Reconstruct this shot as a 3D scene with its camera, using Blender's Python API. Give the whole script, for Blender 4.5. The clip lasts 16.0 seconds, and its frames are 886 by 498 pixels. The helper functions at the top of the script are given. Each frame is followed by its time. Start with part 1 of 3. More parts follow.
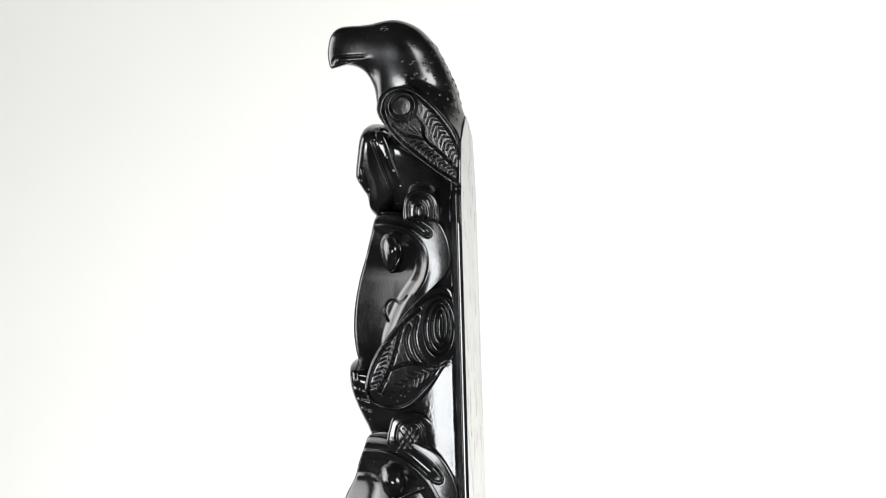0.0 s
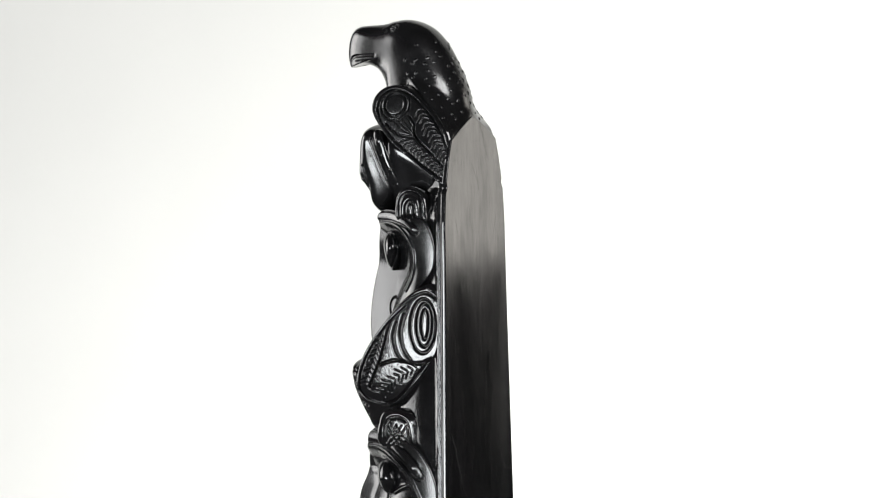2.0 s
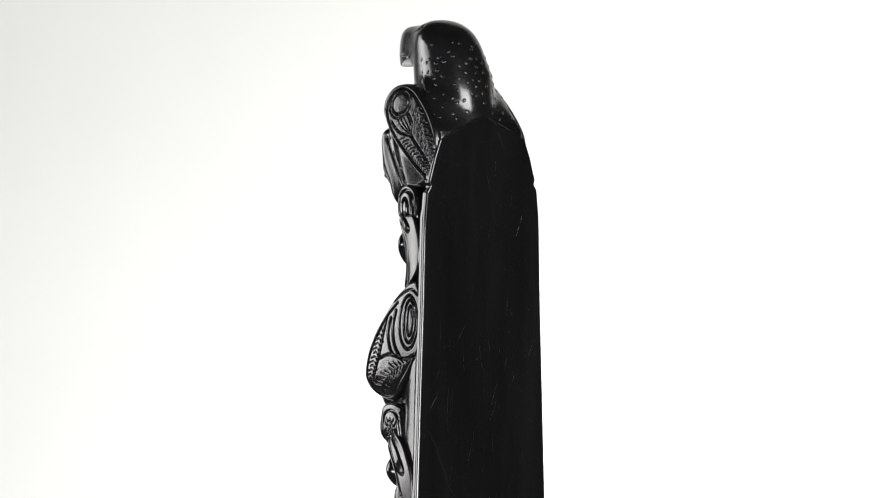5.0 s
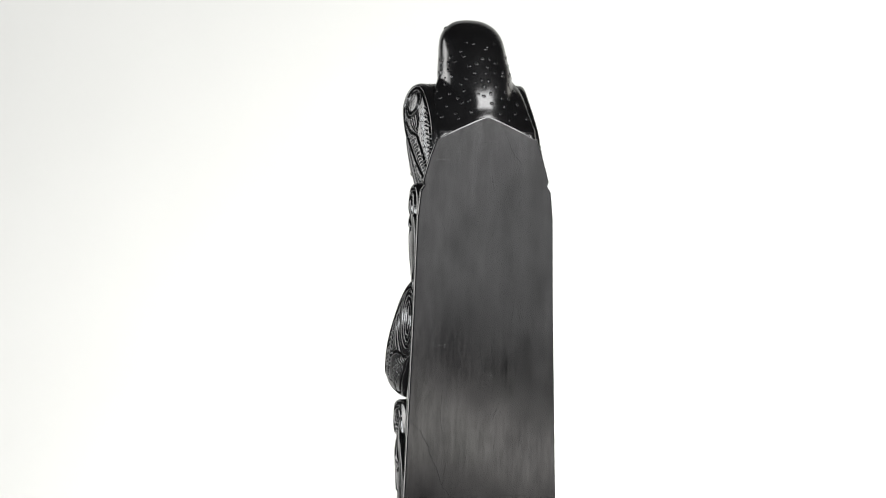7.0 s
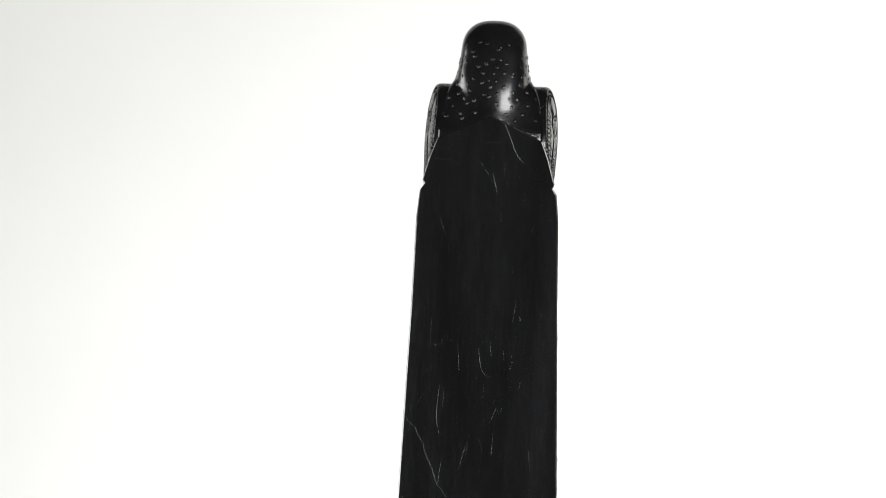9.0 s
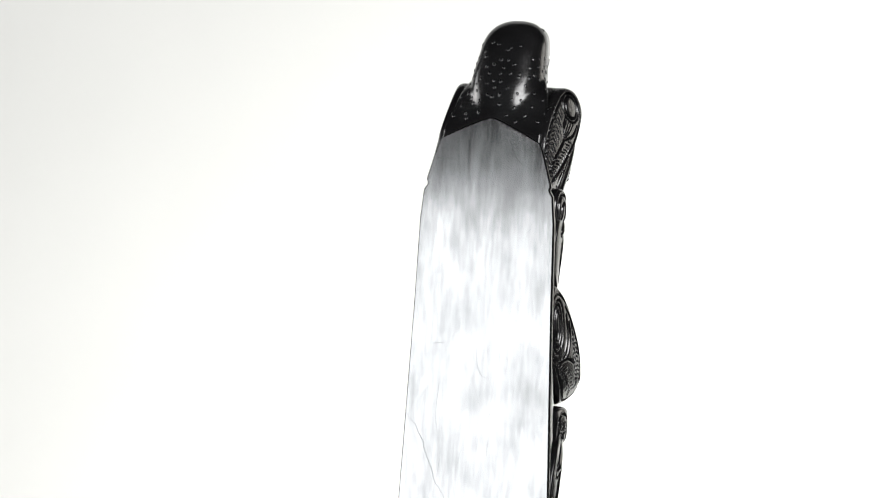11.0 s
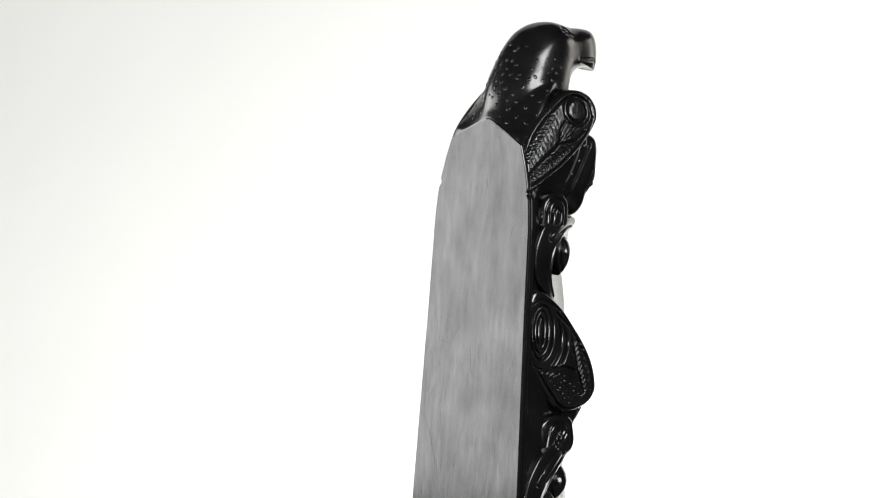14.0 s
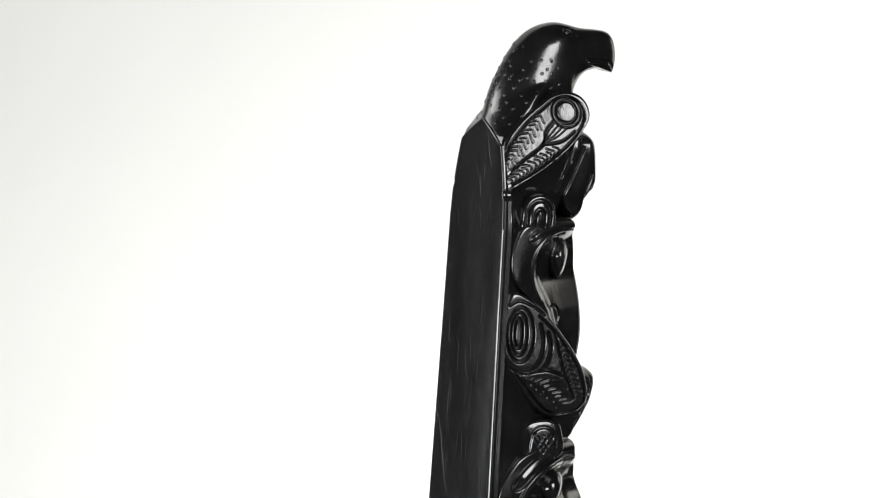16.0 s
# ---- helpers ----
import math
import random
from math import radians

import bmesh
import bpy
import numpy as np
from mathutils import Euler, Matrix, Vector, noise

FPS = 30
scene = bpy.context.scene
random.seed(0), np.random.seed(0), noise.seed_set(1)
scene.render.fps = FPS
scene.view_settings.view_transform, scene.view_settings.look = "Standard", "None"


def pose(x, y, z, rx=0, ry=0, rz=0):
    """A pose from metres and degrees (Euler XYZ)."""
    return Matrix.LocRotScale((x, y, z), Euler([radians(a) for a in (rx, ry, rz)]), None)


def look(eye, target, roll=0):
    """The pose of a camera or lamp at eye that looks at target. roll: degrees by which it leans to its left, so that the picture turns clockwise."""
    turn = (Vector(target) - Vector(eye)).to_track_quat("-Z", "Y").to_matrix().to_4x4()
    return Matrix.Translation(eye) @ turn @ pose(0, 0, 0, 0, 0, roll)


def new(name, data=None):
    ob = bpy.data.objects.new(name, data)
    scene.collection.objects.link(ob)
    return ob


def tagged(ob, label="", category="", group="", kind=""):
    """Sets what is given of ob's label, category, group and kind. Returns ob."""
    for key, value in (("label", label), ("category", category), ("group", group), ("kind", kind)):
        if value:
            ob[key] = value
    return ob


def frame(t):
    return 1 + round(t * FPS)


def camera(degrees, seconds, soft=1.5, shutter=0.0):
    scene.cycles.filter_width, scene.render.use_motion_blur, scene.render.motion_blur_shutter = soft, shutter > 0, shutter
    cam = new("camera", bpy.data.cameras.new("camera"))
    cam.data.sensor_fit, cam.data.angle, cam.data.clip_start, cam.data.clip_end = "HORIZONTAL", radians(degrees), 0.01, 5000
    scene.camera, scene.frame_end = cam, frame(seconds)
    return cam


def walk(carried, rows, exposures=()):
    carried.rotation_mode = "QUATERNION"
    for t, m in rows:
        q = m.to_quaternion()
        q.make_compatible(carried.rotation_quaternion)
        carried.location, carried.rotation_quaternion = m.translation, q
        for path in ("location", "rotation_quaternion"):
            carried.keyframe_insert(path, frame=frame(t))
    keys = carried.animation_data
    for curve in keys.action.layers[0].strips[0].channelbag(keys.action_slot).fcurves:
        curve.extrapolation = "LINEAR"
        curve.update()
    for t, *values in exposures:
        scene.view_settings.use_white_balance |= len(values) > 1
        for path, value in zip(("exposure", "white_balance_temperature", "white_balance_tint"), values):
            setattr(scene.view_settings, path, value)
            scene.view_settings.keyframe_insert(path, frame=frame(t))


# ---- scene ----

U = 0.00025                      # drawing unit: a quarter of a millimetre
EYE_Z = 1560 * U                 # the lens stands this high over the table
TILT = 5.92
TURN = 9.523                     # degrees a second, clockwise from above
FACING = 8.6                     # second at which the flat back faces the lens
EYE_POSE = pose(-43.7 * U, -1.1, EYE_Z, 90 - TILT, 0, 0) @ pose(0, 0, 0, 0, 0, 0.7)

from mathutils.bvhtree import BVHTree

# ---- camera ----
cam = camera(20.2, 16.0, soft=1.1)
walk(cam, [(0.0, EYE_POSE), (16.0, EYE_POSE)], exposures=[(0.0, 0.0), (16.0, 0.0)])

# ---- light ----
world = bpy.data.worlds.new("studio")
world.use_nodes = True
world.node_tree.nodes["Background"].inputs[0].default_value = (0.5, 0.55, 0.6, 1)
world.node_tree.nodes["Background"].inputs[1].default_value = 0.0
scene.world = world
HEART = Vector((0, 0, 1000 * U))  # middle of the carving that is lit


def round_about(azimuth, radius, elevation):
    """A place round the carving: azimuth in degrees from the lens's side, positive to the right."""
    a, e = radians(azimuth), radians(elevation)
    return HEART + radius * Vector((math.sin(a) * math.cos(e), -math.cos(a) * math.cos(e), math.sin(e)))


def softbox(azimuth, radius, elevation, width, height, radiance, colour=(1, 1, 1), roll=0):
    data = bpy.data.lights.new("softbox", "AREA")
    data.shape, data.size, data.size_y = "RECTANGLE", width, height
    data.energy, data.color = radiance * math.pi * width * height, colour
    ob = new("softbox_light", data)
    ob.matrix_world = look(round_about(azimuth, radius, elevation), HEART, roll)
    return ob


softbox(-35, 1.3, -6, 0.68, 0.38, 20.0, (0.95, 0.98, 1.0))
softbox(-97, 1.2, 5.7, 0.30, 0.78, 4.6)
softbox(-110.5, 1.2, 5.7, 0.28, 0.78, 7.4, (1.0, 0.98, 0.96))
softbox(-123, 1.2, 4.0, 0.24, 0.92, 4.0)
softbox(34, 1.3, 23, 0.70, 0.62, 14.0)
softbox(124.5, 1.3, 7.3, 0.31, 0.50, 2.3, (1.0, 0.96, 0.89), 7)
softbox(138.5, 1.3, 5, 0.29, 0.76, 0.55, (1.0, 0.96, 0.89))
softbox(36.5, 1.3, 4, 0.64, 0.32, 1.4)
softbox(35, 1.3, -8, 0.42, 0.07, 3.2, (1.0, 0.97, 0.93), -14)


def background_spot(x, z, aim_x, aim_z, power):
    data = bpy.data.lights.new("background_spot", "SPOT")
    data.energy, data.spot_size, data.spot_blend, data.shadow_soft_size = power, radians(125), 0.3, 0.05
    data.color = (1, 1, 0.965)
    ob = new("background_spot", data)
    ob.matrix_world = look((x, 0.20, z), (aim_x, 1.2, aim_z))


background_spot(0.50, -0.40, 0.0, 0.15, 236)


# ---- materials ----
def material(name):
    m = bpy.data.materials.new(name)
    m.use_nodes = True
    t = m.node_tree
    return m, t, t.nodes["Principled BSDF"]


def noise_node(t, scale, detail=4, stretch=(1, 1, 1)):
    co = t.nodes.new("ShaderNodeTexCoord")
    mp = t.nodes.new("ShaderNodeMapping")
    mp.inputs["Scale"].default_value = stretch
    n = t.nodes.new("ShaderNodeTexNoise")
    n.inputs["Scale"].default_value, n.inputs["Detail"].default_value = scale, detail
    t.links.new(co.outputs["Object"], mp.inputs[0])
    t.links.new(mp.outputs[0], n.inputs["Vector"])
    return n.outputs["Fac"]


def remap(t, value, a, b, lo=0.3, hi=0.7):
    r = t.nodes.new("ShaderNodeMapRange")
    t.links.new(value, r.inputs[0])
    for i, v in zip((1, 2, 3, 4), (lo, hi, a, b)):
        r.inputs[i].default_value = v
    return r.outputs[0]


def blend(t, value, c1, c2):
    m = t.nodes.new("ShaderNodeMix")
    m.data_type = "RGBA"
    t.links.new(value, m.inputs[0])
    m.inputs[6].default_value, m.inputs[7].default_value = (*c1, 1), (*c2, 1)
    return m.outputs[2]


def relief(t, p, height, strength, distance):
    b = t.nodes.new("ShaderNodeBump")
    b.inputs["Strength"].default_value, b.inputs["Distance"].default_value = strength, distance
    t.links.new(height, b.inputs["Height"])
    t.links.new(b.outputs[0], p.inputs["Normal"])


def stone(name, rough_lo, rough_hi, stretch, bump, base=(0.004, 0.004, 0.0042)):
    m, t, p = material(name)
    wide, fine = noise_node(t, 60, 4, stretch), noise_node(t, 700, 3, stretch)
    t.links.new(blend(t, remap(t, wide, 0, 1), base, [c * 1.8 for c in base]), p.inputs["Base Color"])
    add = t.nodes.new("ShaderNodeMath")
    t.links.new(remap(t, wide, rough_lo, rough_hi), add.inputs[0])
    t.links.new(remap(t, fine, -0.03, 0.03), add.inputs[1])
    t.links.new(add.outputs[0], p.inputs["Roughness"])
    p.inputs["IOR"].default_value = 1.58
    relief(t, p, fine, bump, 0.0002)
    return m


POLISHED = stone("polished_argillite", 0.10, 0.20, (1, 1, 1), 0.05)
CARVED = stone("carved_argillite", 0.08, 0.19, (1, 1, 1), 0.40)
TOOLED = stone("tooled_argillite", 0.17, 0.30, (1, 1, 0.5), 1.0)
WORN = stone("worn_argillite", 0.15, 0.25, (1, 1, 1), 0.12)
RUBBED = stone("rubbed_argillite", 0.10, 0.18, (1, 1, 0.12), 0.02)
_t = RUBBED.node_tree
_mul = _t.nodes.new("ShaderNodeMath")
_mul.operation = "MULTIPLY"
_t.links.new(remap(_t, noise_node(_t, 70, 9, (1, 1, 0.5)), 0.41, 0.69), _mul.inputs[0])
_t.links.new(remap(_t, noise_node(_t, 380, 5, (1, 1, 0.2)), 0.86, 1.08), _mul.inputs[1])
_t.links.new(_mul.outputs[0], _t.nodes["Principled BSDF"].inputs["Specular IOR Level"])
SCRATCH, _t, _p = material("scratched_stone")
_p.inputs["Base Color"].default_value, _p.inputs["Roughness"].default_value = (0.009, 0.009, 0.009, 1), 0.27
_p.inputs["Specular IOR Level"].default_value = 0.6
PAPER, _t, _p = material("white_paper")
_t.links.new(blend(_t, remap(_t, noise_node(_t, 3), 0, 1), (0.30, 0.30, 0.295), (0.32, 0.32, 0.315)), _p.inputs["Base Color"])
_p.inputs["Roughness"].default_value = 0.9
DARK_WALL, _t, _p = material("dark_paint")
_t.links.new(blend(_t, remap(_t, noise_node(_t, 4), 0, 1), (0.012, 0.012, 0.012), (0.018, 0.018, 0.018)), _p.inputs["Base Color"])
_p.inputs["Roughness"].default_value = 0.9
TABLE, _t, _p = material("dark_laminate")
_t.links.new(blend(_t, remap(_t, noise_node(_t, 30), 0, 1), (0.02, 0.02, 0.02), (0.03, 0.03, 0.03)), _p.inputs["Base Color"])
_p.inputs["Roughness"].default_value = 0.7


# ---- mesh helpers ----
def link_mesh(name, verts, faces, mat, parent=None, label="", smooth=True):
    me = bpy.data.meshes.new(name)
    me.from_pydata([tuple(map(float, v)) for v in verts], [], faces)
    bm = bmesh.new()
    bm.from_mesh(me)
    bmesh.ops.recalc_face_normals(bm, faces=bm.faces)
    bm.to_mesh(me)
    bm.free()
    me.polygons.foreach_set("use_smooth", [smooth] * len(me.polygons))
    me.materials.append(mat)
    ob = new(name, me)
    ob.parent = parent
    if label:
        tagged(ob, label)
    return ob


def box(name, lo, hi, mat, parent=None, bevel=0.0):
    bm = bmesh.new()
    bmesh.ops.create_cube(bm, size=1)
    for v in bm.verts:
        v.co = [lo[i] + (v.co[i] + 0.5) * (hi[i] - lo[i]) for i in range(3)]
    if bevel:
        bmesh.ops.bevel(bm, geom=bm.edges[:], offset=bevel, segments=3, affect="EDGES", profile=0.5)
    me = bpy.data.meshes.new(name)
    bm.to_mesh(me)
    bm.free()
    me.materials.append(mat)
    ob = new(name, me)
    ob.parent = parent
    return ob


# ---- the studio ----
tagged(box("floor", (-2.2, -2.0, -0.85), (2.2, 1.6, -0.75), DARK_WALL), kind="structure")
tagged(box("wall_north", (-2.2, 1.6, -0.85), (2.2, 1.7, 2.2), DARK_WALL), kind="structure")
tagged(box("wall_south", (-2.2, -2.1, -0.85), (2.2, -2.0, 2.2), DARK_WALL), kind="structure")
tagged(box("wall_west", (-2.3, -2.1, -0.85), (-2.2, 1.7, 2.2), DARK_WALL), kind="structure")
tagged(box("wall_east", (2.2, -2.1, -0.85), (2.3, 1.7, 2.2), DARK_WALL), kind="structure")
tagged(box("ceiling", (-2.3, -2.1, 2.2), (2.3, 1.7, 2.3), DARK_WALL), kind="structure")
tagged(box("backdrop", (-0.80, 1.18, -0.75), (1.00, 1.2, 1.3), PAPER), "plain pale paper backdrop washed white by a lamp", kind="structure")

# ---- the carving ----
LEAN = Matrix(((1, -0.025, 0.0198), (0.025, 1, 0.0464), (-0.0198, -0.0464, 1))).to_4x4()
ORIGIN = Vector((24.4, -20.5, -883.5)) * U + Vector((0, 0, EYE_Z))


def orthonormal(m):
    z = m.col[2].xyz.normalized()
    x = (m.col[0].xyz - m.col[0].xyz.dot(z) * z).normalized()
    return Matrix((x, z.cross(x), z)).transposed().to_4x4()


STAND = Matrix.Translation(ORIGIN) @ orthonormal(LEAN)


def turned(t):
    return Matrix.Rotation(radians(-TURN * (t - FACING)), 4, "Z") @ STAND


pole = new("totem_pole")
tagged(pole, "glossy black argillite totem pole carved with eagle and raven", "totem pole")

# The side drawing: p runs to the right and q down, in drawing units, seen in the perspective of the lens.
FOCAL = 4400.0
_view = (turned(0.0).inverted() @ EYE_POSE)


def at(p, q, a=-105.0, view=_view):
    """Forward distance b from the flat back and height z, in units, of a drawn point that stands a units off the middle."""
    e = view.translation / U
    d = view.to_3x3() @ Vector((p - 784, 441 - q, -FOCAL))
    s = (a - e.x) / d.x
    return np.array((e.y + s * d.y, e.z + s * d.z))


def drawn(points, a=-105.0):
    return np.array([at(p, q, a) for p, q in points])


def smooth_curve(pts, n, closed=True):
    """A Catmull-Rom curve through pts, sampled at n even steps of its length."""
    pts = np.asarray(pts, float)
    m = len(pts)
    out = []
    for i in range(m if closed else m - 1):
        if closed:
            a, b, c, d = pts[i - 1], pts[i], pts[(i + 1) % m], pts[(i + 2) % m]
        else:
            a, b, c, d = pts[max(i - 1, 0)], pts[i], pts[i + 1], pts[min(i + 2, m - 1)]
        for k in range(16):
            u = k / 16
            out.append(0.5 * (2 * b + (c - a) * u + (2 * a - 5 * b + 4 * c - d) * u ** 2 + (3 * b - a - 3 * c + d) * u ** 3))
    out.append(pts[0] if closed else pts[-1])
    out = np.array(out)
    run = np.concatenate(([0], np.cumsum(np.linalg.norm(np.diff(out, axis=0), axis=1))))
    want = np.linspace(0, run[-1], n + 1)[:-1] if closed else np.linspace(0, run[-1], n)
    return np.stack([np.interp(want, run, out[:, k]) for k in range(out.shape[1])], 1)


def away(b, z, line):
    """Distance of each (b, z) from a polyline."""
    best = np.full(b.shape, 1e9)
    for (x0, y0), (x1, y1) in zip(line[:-1], line[1:]):
        dx, dy = x1 - x0, y1 - y0
        k = np.clip(((b - x0) * dx + (z - y0) * dy) / (dx * dx + dy * dy + 1e-9), 0, 1)
        best = np.minimum(best, np.hypot(b - x0 - k * dx, z - y0 - k * dy))
    return best


def groove(points, depth=4.0, width=2.2, a=-105.0, curve=True):
    """A carved line, or a raised one for a negative depth."""
    line = drawn(points, a)
    if curve and len(line) > 2:
        line = smooth_curve(line, 6 * len(line), closed=False)
    return lambda b, z: -depth * np.exp(-(away(b, z, line) / width) ** 2)


def ring(p, q, rp, rq, depth=4.0, width=2.2, a=-105.0, turn=0.0):
    c, s = math.cos(radians(turn)), math.sin(radians(turn))
    pts = []
    for k in range(40):
        w = 2 * math.pi * k / 39
        x, y = rp * math.cos(w), rq * math.sin(w)
        pts.append((p + x * c - y * s, q + x * s + y * c))
    return groove(pts, depth, width, a, curve=False)


def hump(p, q, rp, rq, height, a=-105.0):
    b0, z0 = at(p, q, a)
    return lambda b, z: height * np.clip(1 - ((b - b0) / rp) ** 2 - ((z - z0) / rq) ** 2, 0, None) ** 0.5


def hollow(points, depth, soft, a=-105.0):
    """A sunk field with a rounded wall inside a closed outline."""
    line = smooth_curve(drawn(points, a), 6 * len(points))
    line = np.vstack((line, line[:1]))

    def f(b, z):
        inside = np.zeros(b.shape, bool)
        for (x0, y0), (x1, y1) in zip(line[:-1], line[1:]):
            cross = (y0 > z) != (y1 > z)
            inside ^= cross & (b < (x1 - x0) * (z - y0) / (y1 - y0 + 1e-12) + x0)
        k = np.clip(away(b, z, line) / soft, 0, 1)
        return np.where(inside, -depth * k * k * (3 - 2 * k), 0.0)
    return f


def barbs(points, count, length, angle, depth=2.4, width=1.15, a=-105.0, sides=(-1, 1), start=0.05):
    """Feather barbs: short cuts that leave a midrib on one or both of its sides."""
    line = smooth_curve(drawn(points, a), 60, closed=False)
    cuts = []
    for k in range(count):
        i = int((start + (1 - start) * k / count) * 57) + 1
        way = line[i + 1] - line[i - 1]
        base = math.atan2(way[1], way[0])
        for s in sides:
            w = base + s * radians(angle)
            tip = line[i] + length * (0.75 + 0.25 * math.sin(k * 2.1)) * np.array((math.cos(w), math.sin(w)))
            cuts.append(np.array((line[i] + 0.18 * (tip - line[i]), tip)))

    def f(b, z):
        r = np.zeros(b.shape)
        for c in cuts:
            near = away(b, z, c)
            r = np.minimum(r, -depth * np.exp(-(near / width) ** 2))
        return r
    return f


def total(fs, b, z):
    return sum((f(b, z) for f in fs), np.zeros(b.shape))


def star_grid(outline, centre, ns, nr):
    o = smooth_curve(outline, ns)
    r = 1 - (1 - np.linspace(0, 1, nr)) ** 1.5
    r = r[1:]
    b = centre[0] + r[:, None] * (o[None, :, 0] - centre[0])
    z = centre[1] + r[:, None] * (o[None, :, 1] - centre[1])
    return b, z, np.repeat(r[:, None], ns, 1)


def star_faces(rows, ns, first, centre):
    faces = []
    for k in range(ns):
        faces.append((centre, first + k, first + (k + 1) % ns))
    for i in range(rows - 1):
        for k in range(ns):
            a, b = first + i * ns + k, first + i * ns + (k + 1) % ns
            faces.append((a, a + ns, b + ns, b))
    return faces


def plate(name, points, centre, level, side, push=0.0, dome=10.0, edge=8.0, root=45.0, cuts=(), mat=None, a=-105.0, ns=150, nr=46, label="", rim=0.12, power=2.0, to_face=False):
    """A carved plate on one side of the pole: a closed outline, a domed and cut face, and an edge that goes down into the stone."""
    outline, c = drawn(points, a), at(*centre, a)
    for _ in range(4 if to_face else 0):   # the outline lies on the face itself, which runs in towards the front
        out = -level(outline[:, 0], outline[:, 1])
        outline = np.array([at(p, q, o) for (p, q), o in zip(points, out)])
    outline[:, 0] = np.maximum(outline[:, 0], 3.0)
    b, z, r = star_grid(outline, c, ns, nr)
    b = np.maximum(b, 3.0)
    cb, cz = np.array([c[0]]), np.array([c[1]])
    def face(b, z, r):
        e = np.clip((r - (1 - rim)) / rim, 0, 1)
        return level(b, z) + dome * (1 - r ** power) + total(cuts, b, z) - edge * (1 - np.sqrt(1 - e ** 2 * 0.999))
    h = face(b, z, r)
    mid = face(cb, cz, np.zeros(1))
    b = b + push * np.clip((b - 3) / 60, 0, 1)
    verts = [(side * mid[0], c[0] + push, c[1])]
    verts += list(zip(side * h.ravel(), b.ravel(), z.ravel()))
    low = np.maximum(h[-1] - root, 1.0)
    verts += list(zip(side * low, b[-1], z[-1]))
    verts.append((side * max(level(cb, cz)[0] - root, 1.0), c[0], c[1]))
    faces = star_faces(nr, ns, 1, 0)
    last = 1 + (nr - 1) * ns
    faces += [(last + (k + 1) % ns, last + k, len(verts) - 1) for k in range(ns)]
    return link_mesh(name, np.array(verts) * U, faces, mat or CARVED, pole, label)


def solid(name, points, centre, width, cuts=(), mat=None, a=0.0, ns=170, nr=50, shape=2.0, label="", cut_a=-70.0, blunt=0.5):
    """A form carved from both sides: the side outline, swollen to the half-width that width(b, z) gives."""
    outline, c = drawn(points, a), at(*centre, a)
    b, z, r = star_grid(outline, c, ns, nr)
    b = np.maximum(b, 3.0)
    cb, cz = np.array([c[0]]), np.array([c[1]])
    fall = np.clip(1 - r ** shape, 0, 1) ** blunt
    h = width(b, z) * fall + total(cuts, b, z) * np.clip((1 - r) * 12, 0, 1)
    h[-1] = 0
    mid = (width(cb, cz) + total(cuts, cb, cz))[0]
    verts, faces = [], []
    n = (nr - 2) * ns
    rows = nr - 1
    for s in (1, -1):
        first = len(verts)
        verts.append((s * mid, c[0], c[1]))
        verts += list(zip((s * h[:-1]).ravel(), b[:-1].ravel(), z[:-1].ravel()))
        faces += star_faces(rows - 1, ns, first + 1, first)
    edge = len(verts)
    verts += list(zip(0 * b[-1], b[-1], z[-1]))
    for first in (1 + (rows - 2) * ns, 2 + n + (rows - 2) * ns):
        for k in range(ns):
            faces.append((first + k, edge + k, edge + (k + 1) % ns, first + (k + 1) % ns))
    return link_mesh(name, np.array(verts) * U, faces, mat or POLISHED, pole, label)


def ramp(a, db=0.0, dz=0.0, b0=0.0, z0=0.0):
    return lambda b, z: a + db * (b - b0) + dz * (z - z0)


BASE = -676.5                    # height of the foot of the pole


def level_foot(verts):
    """Levels the lowest row of the pole, so that it stands flat on the table."""
    return [(a, b, z + 0.0198 * a + 0.0464 * b) if z < BASE + 3 else (a, b, z) for a, b, z in verts]


def half_slab(z):
    """Half the width of the flat back at height z."""
    return np.interp(z, [-700, -20, 320, 480, 530, 540, 548, 590, 622], [162, 143, 131, 127, 122, 115, 118, 106, 94])


# back slab: a flat tall face with a pointed top and a notch at each side
def back_slab():
    """One flat stone with the edges just broken."""
    zs = np.concatenate((np.linspace(BASE, 500, 60), np.linspace(505, 622, 40)))
    right = [(half_slab(z), z) for z in zs]
    top = [(60, 640), (22, 657), (6, 663)]
    loop = right + top + [(-a, z) for a, z in reversed(top)] + [(-a, z) for a, z in reversed(right)]
    n = len(loop)
    verts, faces = [], []
    for inset, b, drop in ((2.6, 0.0, 2.0), (1.4, 0.4, 0.6), (0.6, 1.6, 0.0), (0.15, 3.2, 0.0), (0.0, 5.0, 0.0), (0.3, 7.0, 0.0), (1.0, 8.7, 0.6), (2.5, 10.5, 2.5), (2.5, 16.0, 2.5)):
        for a, z in loop:
            s = 1 if a > 0 else -1
            verts.append((a - s * inset, b, z - (drop if z > 622 else 0)))
    for i in range(8):
        for k in range(n):
            j = (k + 1) % n
            faces.append((i * n + k, i * n + j, (i + 1) * n + j, (i + 1) * n + k))
    h = len(right) + len(top)
    for i in (0, 8 * n):
        for k in range(h - 1):
            faces.append((i + k, i + k + 1, i + n - 2 - k, i + n - 1 - k))
    ob = link_mesh("back_slab", np.array(level_foot(verts)) * U, faces, RUBBED, pole, "flat rubbed black stone back with fine scratches", smooth=False)
    return ob


